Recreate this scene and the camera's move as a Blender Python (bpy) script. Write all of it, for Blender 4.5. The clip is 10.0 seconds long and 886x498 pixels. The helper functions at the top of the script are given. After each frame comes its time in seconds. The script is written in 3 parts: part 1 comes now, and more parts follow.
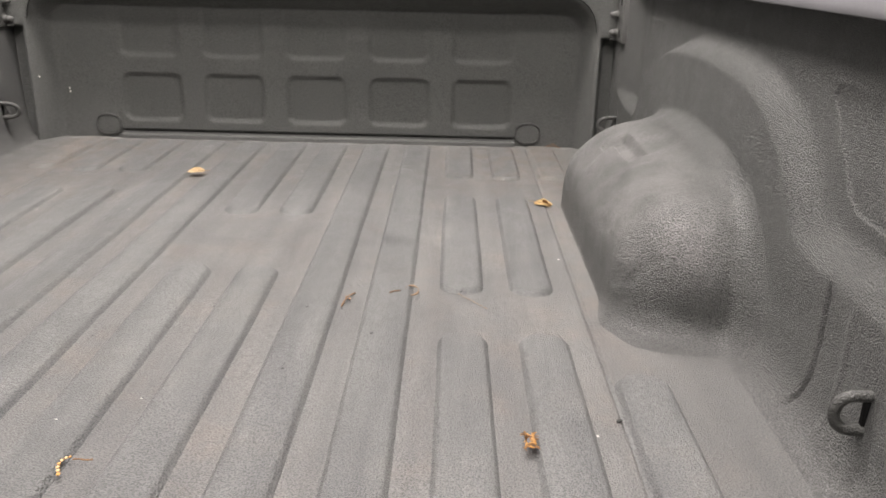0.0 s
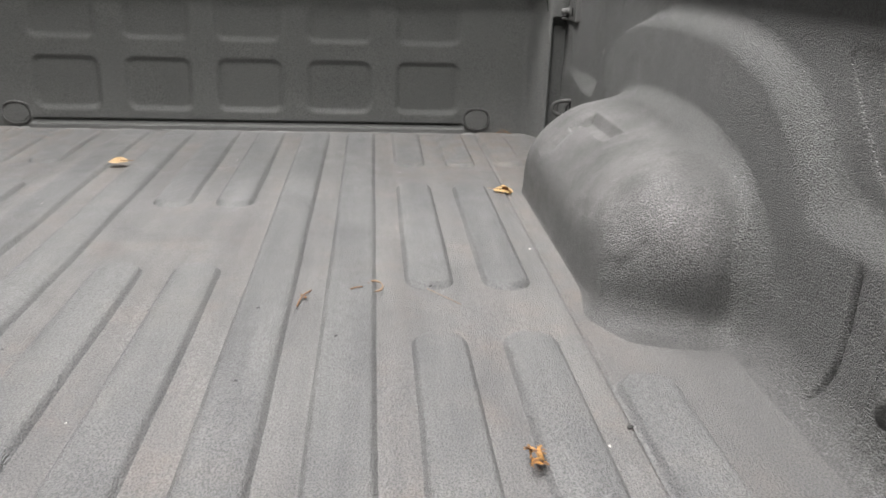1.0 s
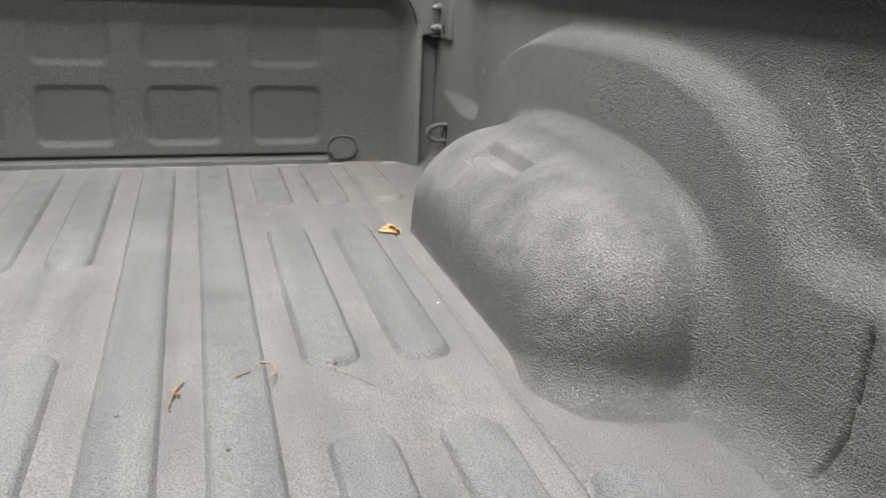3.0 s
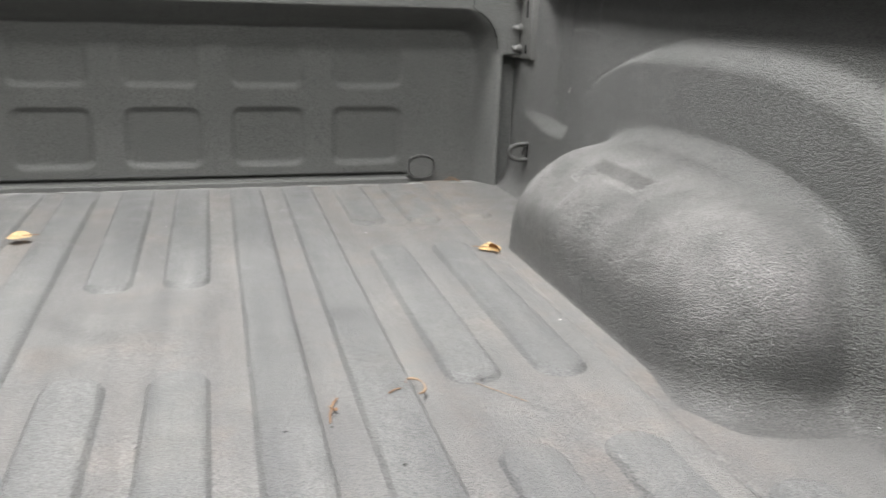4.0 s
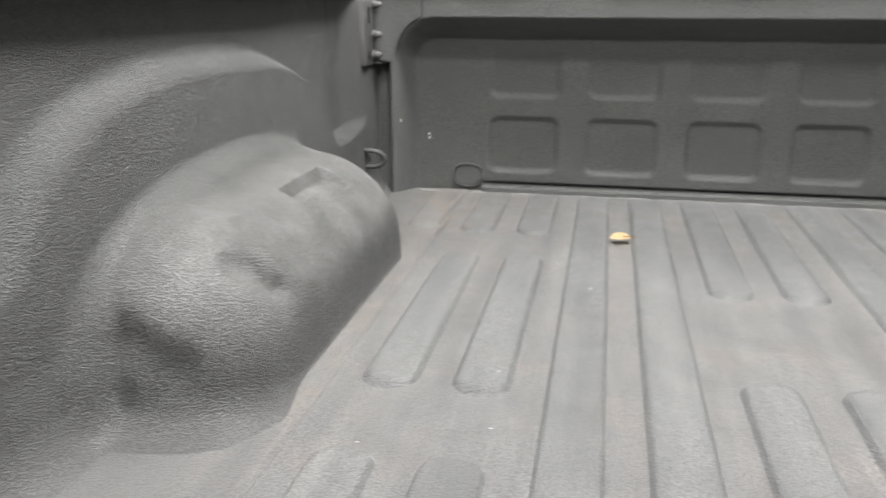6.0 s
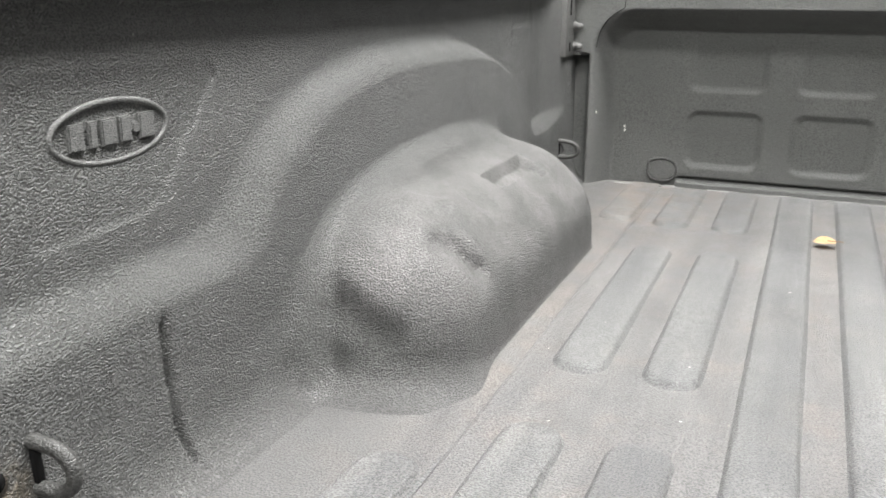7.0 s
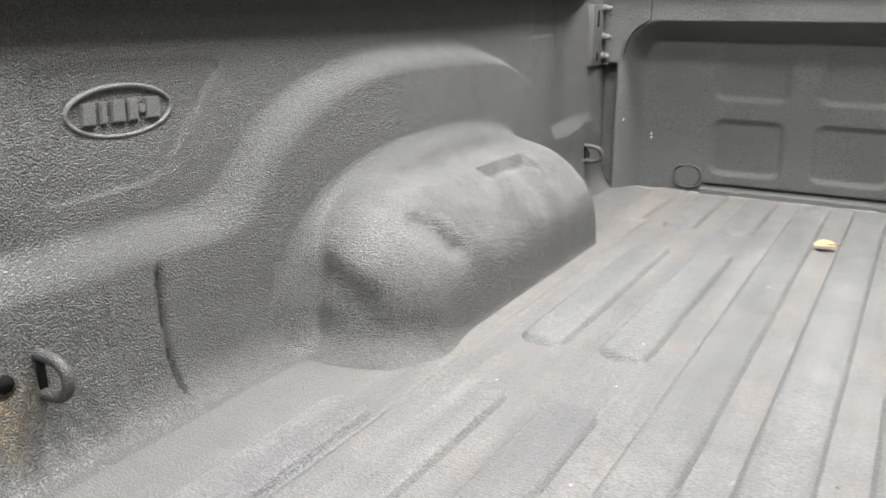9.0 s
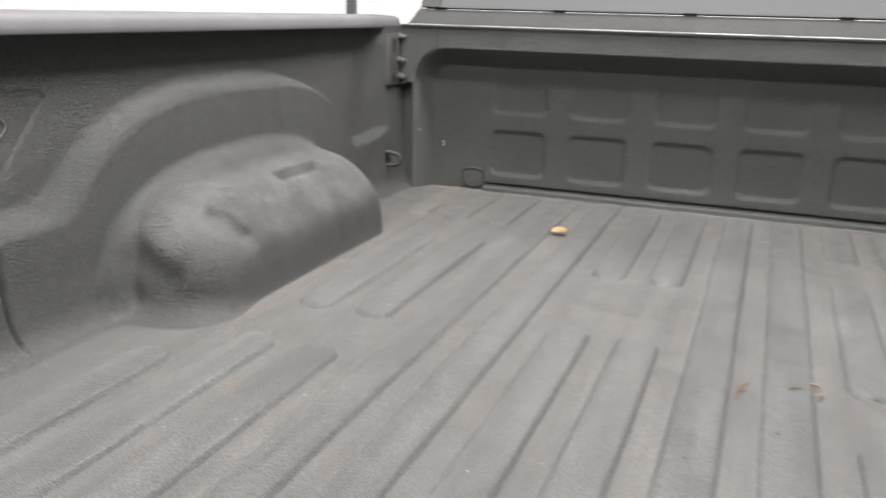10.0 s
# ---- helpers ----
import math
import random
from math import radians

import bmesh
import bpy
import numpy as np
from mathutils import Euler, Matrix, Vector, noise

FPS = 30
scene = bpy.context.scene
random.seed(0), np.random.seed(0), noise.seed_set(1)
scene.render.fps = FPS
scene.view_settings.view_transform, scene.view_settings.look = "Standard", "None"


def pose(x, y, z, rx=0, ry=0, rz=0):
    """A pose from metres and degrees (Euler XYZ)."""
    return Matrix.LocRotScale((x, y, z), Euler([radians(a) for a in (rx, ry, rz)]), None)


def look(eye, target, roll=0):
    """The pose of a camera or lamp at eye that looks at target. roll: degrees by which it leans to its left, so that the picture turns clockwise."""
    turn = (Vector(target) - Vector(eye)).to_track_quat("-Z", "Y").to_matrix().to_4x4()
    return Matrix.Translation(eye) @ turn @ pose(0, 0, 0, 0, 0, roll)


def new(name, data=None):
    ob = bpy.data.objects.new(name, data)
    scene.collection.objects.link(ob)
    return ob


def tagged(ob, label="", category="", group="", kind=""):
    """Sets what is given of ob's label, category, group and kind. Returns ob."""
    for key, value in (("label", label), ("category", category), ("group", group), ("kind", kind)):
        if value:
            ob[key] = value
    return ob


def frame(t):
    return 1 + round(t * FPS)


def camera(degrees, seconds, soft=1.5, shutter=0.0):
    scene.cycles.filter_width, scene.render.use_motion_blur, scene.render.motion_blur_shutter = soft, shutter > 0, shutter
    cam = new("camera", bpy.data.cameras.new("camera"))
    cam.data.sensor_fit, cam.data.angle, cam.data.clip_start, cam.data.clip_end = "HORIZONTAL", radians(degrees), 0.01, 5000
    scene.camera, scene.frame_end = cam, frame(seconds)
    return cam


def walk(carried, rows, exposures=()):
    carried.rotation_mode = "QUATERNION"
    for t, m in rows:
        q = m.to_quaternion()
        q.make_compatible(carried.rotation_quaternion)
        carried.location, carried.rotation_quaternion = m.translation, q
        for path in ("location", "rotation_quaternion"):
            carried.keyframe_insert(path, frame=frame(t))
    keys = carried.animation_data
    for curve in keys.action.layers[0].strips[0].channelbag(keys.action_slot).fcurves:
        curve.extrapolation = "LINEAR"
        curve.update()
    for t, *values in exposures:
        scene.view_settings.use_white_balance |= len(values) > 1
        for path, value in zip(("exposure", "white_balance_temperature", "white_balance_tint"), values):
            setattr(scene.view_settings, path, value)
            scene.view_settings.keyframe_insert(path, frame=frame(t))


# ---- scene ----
cam = camera(56.3, 10.0, soft=1.6, shutter=0.3)
PATH = [
    (0, (0.373, 0.16, 0.516), (0.362, 2.042, -0.162), 1.3),
    (0.5, (0.358, 0.197, 0.472), (0.436, 2.078, -0.201), 1.4),
    (1, (0.314, 0.286, 0.458), (0.484, 2.16, -0.221), 1.9),
    (1.5, (0.291, 0.358, 0.449), (0.575, 2.219, -0.225), 2.5),
    (2, (0.32, 0.429, 0.43), (0.731, 2.269, -0.239), 3.1),
    (2.2, (0.339, 0.446, 0.428), (0.786, 2.277, -0.239), 3.0),
    (3.3, (0.212, 0.521, 0.447), (0.788, 2.336, -0.164), 2.3),
    (3.5, (0.185, 0.528, 0.447), (0.769, 2.345, -0.153), 2.2),
    (4, (0.111, 0.537, 0.436), (0.628, 2.379, -0.149), 1.9),
    (4.5, (-0.014, 0.545, 0.441), (0.306, 2.431, -0.143), 0.7),
    (5, (-0.138, 0.542, 0.445), (-0.012, 2.45, -0.139), 0.0),
    (5.5, (-0.219, 0.512, 0.464), (-0.325, 2.42, -0.128), -0.0),
    (6, (-0.268, 0.501, 0.449), (-0.635, 2.38, -0.13), 0.1),
    (6.2, (-0.285, 0.493, 0.462), (-0.764, 2.341, -0.132), -0.2),
    (7.3, (-0.285, 0.453, 0.448), (-1.095, 2.182, -0.149), 0.6),
    (7.5, (-0.274, 0.456, 0.438), (-1.098, 2.182, -0.146), 1.1),
    (8, (-0.245, 0.454, 0.434), (-1.082, 2.18, -0.133), 1.4),
    (8.5, (-0.198, 0.445, 0.435), (-1.124, 2.126, -0.126), 0.5),
    (9, (-0.097, 0.407, 0.445), (-1.06, 2.066, -0.121), 0.0),
    (9.5, (0.078, 0.315, 0.498), (-0.859, 1.992, -0.06), -0.2),
    (10, (0.209, 0.168, 0.524), (-0.484, 1.957, -0.04), 1.4),
]
walk(cam, [(t, look(eye, target, roll)) for t, eye, target, roll in PATH],
     [(0, -0.29, 7050, 16), (1.0, -0.23, 6680, 13), (2.2, 0.0, 6640, 11), (6, 0.02, 6640, 11), (7.3, 0.38, 6640, 11), (8, 0.38, 6640, 11), (9.2, 0.35, 6640, 11), (9.6, 0.06, 6680, 12), (10, -0.31, 6730, 12.6)])

# ---- light: a workshop with panel lamps on the ceiling, above and behind the tailgate ----
CX = 0.0            # middle of the bed across
GROUND, CEIL = -0.86, 3.05
world = bpy.data.worlds.new("world")
world.use_nodes = True
world.node_tree.nodes["Background"].inputs[0].default_value = (0.75, 0.8, 0.85, 1)
world.node_tree.nodes["Background"].inputs[1].default_value = 0.03
scene.world = world
LAMPS = [(-0.05, 1.95, 172.0), (0.0, 0.65, 92.0), (0.0, -1.0, 140.0), (0.0, 3.7, 75.0), (-1.3, 1.5, 9.0), (1.4, 1.3, 9.0)]


# ---- materials ----
def mat(name, base=(0.5, 0.5, 0.5), rough=0.5, metal=0.0, spec=0.5):
    m = bpy.data.materials.new(name)
    m.use_nodes = True
    b = m.node_tree.nodes["Principled BSDF"]
    b.inputs["Base Color"].default_value = (*base, 1)
    b.inputs["Roughness"].default_value = rough
    b.inputs["Metallic"].default_value = metal
    b.inputs["Specular IOR Level"].default_value = spec
    return m


class Net:
    """Short ways to add nodes to a material."""

    def __init__(self, m):
        self.t = m.node_tree
        self.b = self.t.nodes["Principled BSDF"]
        self.co = self.t.nodes.new("ShaderNodeTexCoord").outputs["Object"]

    def put(self, kind, **sockets):
        n = self.t.nodes.new(kind)
        for k, v in sockets.items():
            self.to(n.inputs[k.replace("_", " ")], v)
        return n

    def to(self, socket, v):
        if isinstance(v, bpy.types.NodeSocket):
            self.t.links.new(v, socket)
        else:
            socket.default_value = v

    def noise(self, scale, detail=4.0, rough=0.6, co=None):
        n = self.put("ShaderNodeTexNoise", Scale=scale, Detail=detail, Roughness=rough)
        self.to(n.inputs["Vector"], co or self.co)
        return n.outputs["Fac"]

    def ramp(self, fac, lo, hi, a=(0, 0, 0), b=(1, 1, 1)):
        n = self.put("ShaderNodeValToRGB", Fac=fac)
        e = n.color_ramp.elements
        e[0].position, e[1].position = lo, hi
        e[0].color, e[1].color = (*a, 1), (*b, 1)
        return n.outputs["Color"]

    def mix(self, fac, a, b, how="MIX"):
        n = self.t.nodes.new("ShaderNodeMix")
        n.data_type, n.blend_type = "RGBA", how
        self.to(n.inputs[0], fac)
        self.to(n.inputs[6], a if isinstance(a, bpy.types.NodeSocket) else (*a, 1))
        self.to(n.inputs[7], b if isinstance(b, bpy.types.NodeSocket) else (*b, 1))
        return n.outputs[2]

    def math(self, how, a, b):
        n = self.t.nodes.new("ShaderNodeMath")
        n.operation = how
        self.to(n.inputs[0], a)
        self.to(n.inputs[1], b)
        return n.outputs[0]

    def bump(self, height, strength, dist, under=None):
        n = self.put("ShaderNodeBump", Height=height, Strength=strength, Distance=dist)
        if under is not None:
            self.to(n.inputs["Normal"], under)
        return n.outputs["Normal"]


def liner(name, base, dust, amount, rough, cell=300.0, relief=0.004, strength=0.9, stain=None, lightened=None, valley=None):
    """Sprayed polyurethane bed liner: dark, pebbled, dusty."""
    m = mat(name, base, rough)
    n = Net(m)
    big, mid, fine = n.noise(2.6, 3), n.noise(19.0, 5), n.noise(700.0, 2)
    cover = n.ramp(n.math("ADD", n.math("MULTIPLY", big, 0.55), n.math("MULTIPLY", mid, 0.45)), 0.36, 0.66)
    colour = n.mix(n.math("MULTIPLY", cover, amount), base, dust)
    if lightened is not None:
        # the wheel tub stands into the load space; its lit top is painted pale
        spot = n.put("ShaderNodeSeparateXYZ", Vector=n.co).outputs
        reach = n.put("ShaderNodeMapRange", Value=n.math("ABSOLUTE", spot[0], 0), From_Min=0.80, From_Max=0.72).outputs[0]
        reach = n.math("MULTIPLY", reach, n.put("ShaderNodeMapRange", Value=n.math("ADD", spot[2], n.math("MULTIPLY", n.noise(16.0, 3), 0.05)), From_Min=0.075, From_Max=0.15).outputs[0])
        colour = n.mix(n.math("MULTIPLY", reach, n.ramp(n.noise(11.0, 5, 0.65), 0.36, 0.60, (0.3,) * 3)), colour, lightened)
        # rust bleeding from the mount behind the rear ring of the left wall
        gap = n.put("ShaderNodeVectorMath", Vector=n.co)
        gap.operation = "DISTANCE"
        gap.inputs[1].default_value = (-0.80, 0.79, 0.075)
        bleed = n.put("ShaderNodeMapRange", Value=n.math("ADD", gap.outputs["Value"], n.math("MULTIPLY", n.noise(34.0, 4), 0.05)), From_Min=0.088, From_Max=0.040).outputs[0]
        colour = n.mix(n.math("MULTIPLY", bleed, n.ramp(n.noise(75.0, 4, 0.7), 0.35, 0.75, (0.1,) * 3, (0.8,) * 3)), colour, (0.25, 0.18, 0.09))
        # the coat runs on into the floor, in the darkened tone of its edge
        foot = n.put("ShaderNodeMapRange", Value=spot[2], From_Min=0.045, From_Max=0.002).outputs[0]
        colour = n.mix(foot, colour, (0.112, 0.111, 0.108))
    if stain is not None:
        spots = n.ramp(n.noise(6.0, 7, 0.72), 0.515, 0.70)
        colour = n.mix(n.math("MULTIPLY", spots, 0.4), colour, stain)
        # rubbed streaks along the bed, and brown dirt swept into the front corners
        drawn = n.put("ShaderNodeMapping", Vector=n.co, Scale=(26.0, 2.2, 26.0))
        rubbed = n.ramp(n.noise(1.0, 5, 0.65, drawn.outputs["Vector"]), 0.3, 0.72, (0.78, 0.78, 0.79), (1.2, 1.195, 1.175))
        colour = n.mix(1.0, colour, rubbed, "MULTIPLY")
        axis = n.put("ShaderNodeSeparateXYZ", Vector=n.co).outputs
        swept = n.math("MULTIPLY", n.ramp(axis[1], 0.0, 1.0), n.ramp(n.math("ABSOLUTE", axis[0], 0), 0.25, 0.55))
        deep = n.put("ShaderNodeMapRange", Value=axis[1], From_Min=1.85, From_Max=2.25).outputs[0]
        strip = n.math("MULTIPLY", n.ramp(n.math("ABSOLUTE", axis[0], 0), 0.583, 0.588), n.ramp(n.noise(11.0, 5, 0.7), 0.38, 0.6))
        colour = n.mix(n.math("MULTIPLY", n.math("MULTIPLY", strip, n.put("ShaderNodeMapRange", Value=axis[1], From_Min=1.1, From_Max=1.35).outputs[0]), 0.28), colour, (0.205, 0.165, 0.135))
        dirt = n.math("MULTIPLY", n.math("MULTIPLY", swept, deep), n.ramp(n.noise(23.0, 6, 0.7), 0.47, 0.6))
        colour = n.mix(n.math("MULTIPLY", dirt, 0.38), colour, (0.19, 0.142, 0.105))
    if valley is not None:
        # pinkish silt left in streaks between the ribs
        laid = n.put("ShaderNodeMapping", Vector=n.co, Scale=(8.8, 1.5, 8.8), Location=(0.31, 0.77, 0.0))
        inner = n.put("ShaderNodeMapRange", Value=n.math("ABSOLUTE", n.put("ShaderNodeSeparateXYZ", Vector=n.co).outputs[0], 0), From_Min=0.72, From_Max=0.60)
        # floor colour darkened towards the walls for the falloff of light
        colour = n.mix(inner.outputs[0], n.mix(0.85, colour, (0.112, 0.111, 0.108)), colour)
        silt = n.math("MULTIPLY", n.ramp(n.noise(1.0, 4, 0.6, laid.outputs["Vector"]), 0.47, 0.66), n.ramp(n.noise(46.0, 4, 0.7), 0.28, 0.62, (0.35,) * 3))
        colour = n.mix(n.math("MULTIPLY", silt, n.math("MULTIPLY", inner.outputs[0], 0.20)), colour, valley)
        # pale scuffs where feet and loads rub
        scuff = n.put("ShaderNodeMapping", Vector=n.co, Scale=(60.0, 17.0, 60.0))
        colour = n.mix(n.math("MULTIPLY", n.ramp(n.noise(1.0, 3, 0.6, scuff.outputs["Vector"]), 0.70, 0.76), 0.5), colour, (0.30, 0.275, 0.25))
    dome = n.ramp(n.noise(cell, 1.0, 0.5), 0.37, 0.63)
    # grain hollows darkened in the colour too, as their tiny shadows
    pit_shade = n.ramp(dome, 0.0, 1.0, (0.62, 0.62, 0.62), (1.26, 1.26, 1.26))
    colour = n.mix(1.0, colour, pit_shade, "MULTIPLY")
    grit = n.ramp(n.noise(260.0, 3, 0.75), 0.34, 0.66, (0.9, 0.9, 0.9), (1.1, 1.1, 1.1))
    colour = n.mix(1.0, colour, grit, "MULTIPLY")
    n.to(n.b.inputs["Base Color"], colour)
    n.to(n.b.inputs["Roughness"], n.ramp(mid, 0.3, 0.7, (rough - 0.08,) * 3, (rough + 0.1,) * 3))
    tall = n.math("ADD", dome, n.math("ADD", n.math("MULTIPLY", fine, 0.15), n.math("MULTIPLY", n.noise(150.0, 2), 0.25)))
    n.to(n.b.inputs["Normal"], n.bump(tall, strength, relief))
    return m


# wall and front coats: floor liner, less dusty, darkened for upright-face shade
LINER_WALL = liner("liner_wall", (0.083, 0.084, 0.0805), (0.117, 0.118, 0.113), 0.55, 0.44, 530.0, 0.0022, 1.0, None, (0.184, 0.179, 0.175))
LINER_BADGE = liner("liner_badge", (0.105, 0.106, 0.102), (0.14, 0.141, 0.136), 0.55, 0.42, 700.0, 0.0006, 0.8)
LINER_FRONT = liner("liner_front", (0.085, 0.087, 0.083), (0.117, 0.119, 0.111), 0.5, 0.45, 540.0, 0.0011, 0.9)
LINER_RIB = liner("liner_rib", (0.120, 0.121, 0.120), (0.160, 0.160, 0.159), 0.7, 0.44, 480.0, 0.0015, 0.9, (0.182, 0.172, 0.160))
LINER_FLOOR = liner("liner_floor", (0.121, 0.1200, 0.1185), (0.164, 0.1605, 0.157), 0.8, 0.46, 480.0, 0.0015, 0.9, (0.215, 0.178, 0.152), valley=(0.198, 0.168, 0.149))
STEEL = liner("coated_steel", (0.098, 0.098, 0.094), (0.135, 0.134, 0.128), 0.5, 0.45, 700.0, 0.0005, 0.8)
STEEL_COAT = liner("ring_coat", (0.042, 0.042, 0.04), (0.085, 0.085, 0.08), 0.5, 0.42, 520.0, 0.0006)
DARK = mat("dark_gap", (0.008, 0.008, 0.008), 0.9, 0.0, 0.1)
RAIL = mat("rail_cap", (0.145, 0.142, 0.15), 0.6, 0.0, 0.4)
PAINT = mat("cab_paint", (0.185, 0.185, 0.183), 0.38)
BRIGHT = mat("bright_edge", (0.52, 0.52, 0.505), 0.4)
# grey base colour carries the workshop's reflection in the glass
GLASS = mat("cab_glass", (0.26, 0.265, 0.275), 0.1, 0.0, 0.6)
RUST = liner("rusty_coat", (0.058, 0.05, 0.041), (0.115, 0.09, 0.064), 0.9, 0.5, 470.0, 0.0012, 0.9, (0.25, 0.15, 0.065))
WHITE = mat("pale_wall", (0.45, 0.45, 0.44), 0.7)
CONCRETE = mat("concrete", (0.2, 0.197, 0.19), 0.8)
DECK = mat("ceiling_deck", (0.65, 0.65, 0.64), 0.7)
GREY = mat("post_grey", (0.25, 0.25, 0.26), 0.6)
LEAF_Y = mat("yellow_leaf", (0.7, 0.5, 0.24), 0.6)
LEAF_C = mat("cream_leaf", (0.66, 0.48, 0.27), 0.65)
LEAF_B = mat("brown_leaf", (0.3, 0.16, 0.055), 0.6)
LEAF_O = mat("orange_leaf", (0.56, 0.30, 0.09), 0.6)
STALK = mat("pale_stalk", (0.25, 0.165, 0.10), 0.7)
TWIG = mat("twig_brown", (0.22, 0.12, 0.06), 0.8)
CHIP = mat("white_chip", (0.62, 0.6, 0.56), 0.7)
BEAD = mat("pale_sealant", (0.34, 0.335, 0.32), 0.6)
SEAL = mat("dusty_sealant", (0.21, 0.207, 0.2), 0.7)
BIT = mat("dark_bit", (0.02, 0.02, 0.018), 0.7)
HOUSING = mat("lamp_housing", (0.75, 0.75, 0.75), 0.5)
FROST = mat("frosted_glass", (0.8, 0.8, 0.8), 0.6)
FROST.node_tree.nodes["Principled BSDF"].inputs["Emission Color"].default_value = (0.96, 0.98, 1, 1)
FROST.node_tree.nodes["Principled BSDF"].inputs["Emission Strength"].default_value = 0.8
TUBE = mat("lamp_tube", (1, 1, 1), 0.5)
TUBE.node_tree.nodes["Principled BSDF"].inputs["Emission Color"].default_value = (1, 0.98, 0.95, 1)
TUBE.node_tree.nodes["Principled BSDF"].inputs["Emission Strength"].default_value = 4.0


def mottle(m, low, high, scale):
    """Uneven colour and gloss on a plain surface, broad patches and fine grain."""
    n = Net(m)
    base = tuple(n.b.inputs["Base Color"].default_value)[:3]
    rough = n.b.inputs["Roughness"].default_value
    patch = n.ramp(n.noise(scale, 5, 0.65), 0.3, 0.7, (low,) * 3, (high,) * 3)
    grain = n.ramp(n.noise(scale * 30, 3, 0.7), 0.3, 0.7, (0.93,) * 3, (1.07,) * 3)
    n.to(n.b.inputs["Base Color"], n.mix(1.0, n.mix(1.0, base, patch, "MULTIPLY"), grain, "MULTIPLY"))
    n.to(n.b.inputs["Roughness"], n.ramp(n.noise(scale * 4, 4), 0.3, 0.7, (rough - 0.06,) * 3, (rough + 0.08,) * 3))


for m, low, high, scale in ((RAIL, 0.9, 1.1, 9.0), (PAINT, 0.93, 1.07, 5.0), (BRIGHT, 0.6, 1.15, 30.0), (SEAL, 0.7, 1.2, 25.0), (BEAD, 0.75, 1.2, 60.0), (WHITE, 0.9, 1.08, 1.2), (CONCRETE, 0.75, 1.2, 1.6), (DECK, 0.92, 1.06, 1.0), (GREY, 0.9, 1.1, 4.0),
                            (LEAF_Y, 0.65, 1.15, 160.0), (LEAF_C, 0.7, 1.15, 140.0), (LEAF_B, 0.6, 1.3, 180.0), (LEAF_O, 0.6, 1.25, 180.0), (STALK, 0.7, 1.2, 220.0), (TWIG, 0.6, 1.3, 220.0), (CHIP, 0.8, 1.1, 200.0)):
    mottle(m, low, high, scale)


# ---- mesh helpers ----
def finish(ob, material, parent=None, label="", smooth=True):
    ob.data.materials.append(material)
    if smooth:
        ob.data.polygons.foreach_set("use_smooth", [True] * len(ob.data.polygons))
    if parent is not None:
        ob.parent = parent
    if label:
        tagged(ob, label)
    return ob


def part(name, bm, material, parent=None, label="", smooth=True):
    me = bpy.data.meshes.new(name)
    bmesh.ops.recalc_face_normals(bm, faces=bm.faces)
    bm.to_mesh(me)
    bm.free()
    return finish(new(name, me), material, parent, label, smooth)


def sheet(name, P, material, parent=None, label="", flip=False):
    """A grid of points (n, m, 3) as one mesh."""
    n, m = P.shape[:2]
    i = np.arange(n * m).reshape(n, m)
    q = np.stack([i[:-1, :-1], i[1:, :-1], i[1:, 1:], i[:-1, 1:]], -1).reshape(-1, 4)
    if flip:
        q = q[:, ::-1]
    me = bpy.data.meshes.new(name)
    me.from_pydata(P.reshape(-1, 3).tolist(), [], q.tolist())
    me.update()
    return finish(new(name, me), material, parent, label)


def box(x0, x1, y0, y1, z0, z1, bevel=0.0, seg=2):
    bm = bmesh.new()
    bmesh.ops.create_cube(bm, size=1, matrix=Matrix.Translation(((x0 + x1) / 2, (y0 + y1) / 2, (z0 + z1) / 2)) @ Matrix.Diagonal((x1 - x0, y1 - y0, z1 - z0, 1)))
    if bevel:
        bmesh.ops.bevel(bm, geom=bm.edges[:], offset=bevel, segments=seg, affect="EDGES", profile=0.6)
    return bm


def tube(points, radius, sides=12, closed=False):
    """A round rod along points; radius may be a list."""
    bm = bmesh.new()
    pts = [Vector(p) for p in points]
    rad = radius if isinstance(radius, (list, tuple)) else [radius] * len(pts)
    rings, up = [], None
    for k, p in enumerate(pts):
        a, b = pts[k - 1] if k or closed else p, pts[(k + 1) % len(pts)] if k + 1 < len(pts) or closed else p
        d = (b - a).normalized()
        if up is None:
            up = d.orthogonal().normalized()
        up = (up - d * up.dot(d)).normalized()
        side = d.cross(up)
        rings.append([bm.verts.new(p + rad[k] * (math.cos(w) * up + math.sin(w) * side)) for w in [2 * math.pi * j / sides for j in range(sides)]])
    pairs = list(zip(rings, rings[1:])) + ([(rings[-1], rings[0])] if closed else [])
    for r, s in pairs:
        for j in range(sides):
            bm.faces.new((r[j], r[(j + 1) % sides], s[(j + 1) % sides], s[j]))
    if not closed:
        bm.faces.new(rings[0][::-1])
        bm.faces.new(rings[-1])
    return bm


def extrude_outline(outline, depth, place, bevel=0.0):
    """A flat outline (u, v) given thickness and laid by the matrix place."""
    bm = bmesh.new()
    f = bm.faces.new([bm.verts.new((u, v, 0)) for u, v in outline])
    r = bmesh.ops.extrude_face_region(bm, geom=[f])
    bmesh.ops.translate(bm, verts=[v for v in r["geom"] if isinstance(v, bmesh.types.BMVert)], vec=(0, 0, depth))
    if bevel:
        bmesh.ops.bevel(bm, geom=[e for e in bm.edges if all(v.co.z > depth / 2 for v in e.verts)], offset=bevel, segments=2, affect="EDGES")
    bmesh.ops.transform(bm, matrix=place, verts=bm.verts)
    return bm


def sstep(a, b, x):
    t = np.clip((x - a) / (b - a), 0, 1)
    return t * t * (3 - 2 * t)


def smin(a, b, k):
    h = np.clip(0.5 + 0.5 * (b - a) / k, 0, 1)
    return b * (1 - h) + a * h - k * h * (1 - h)


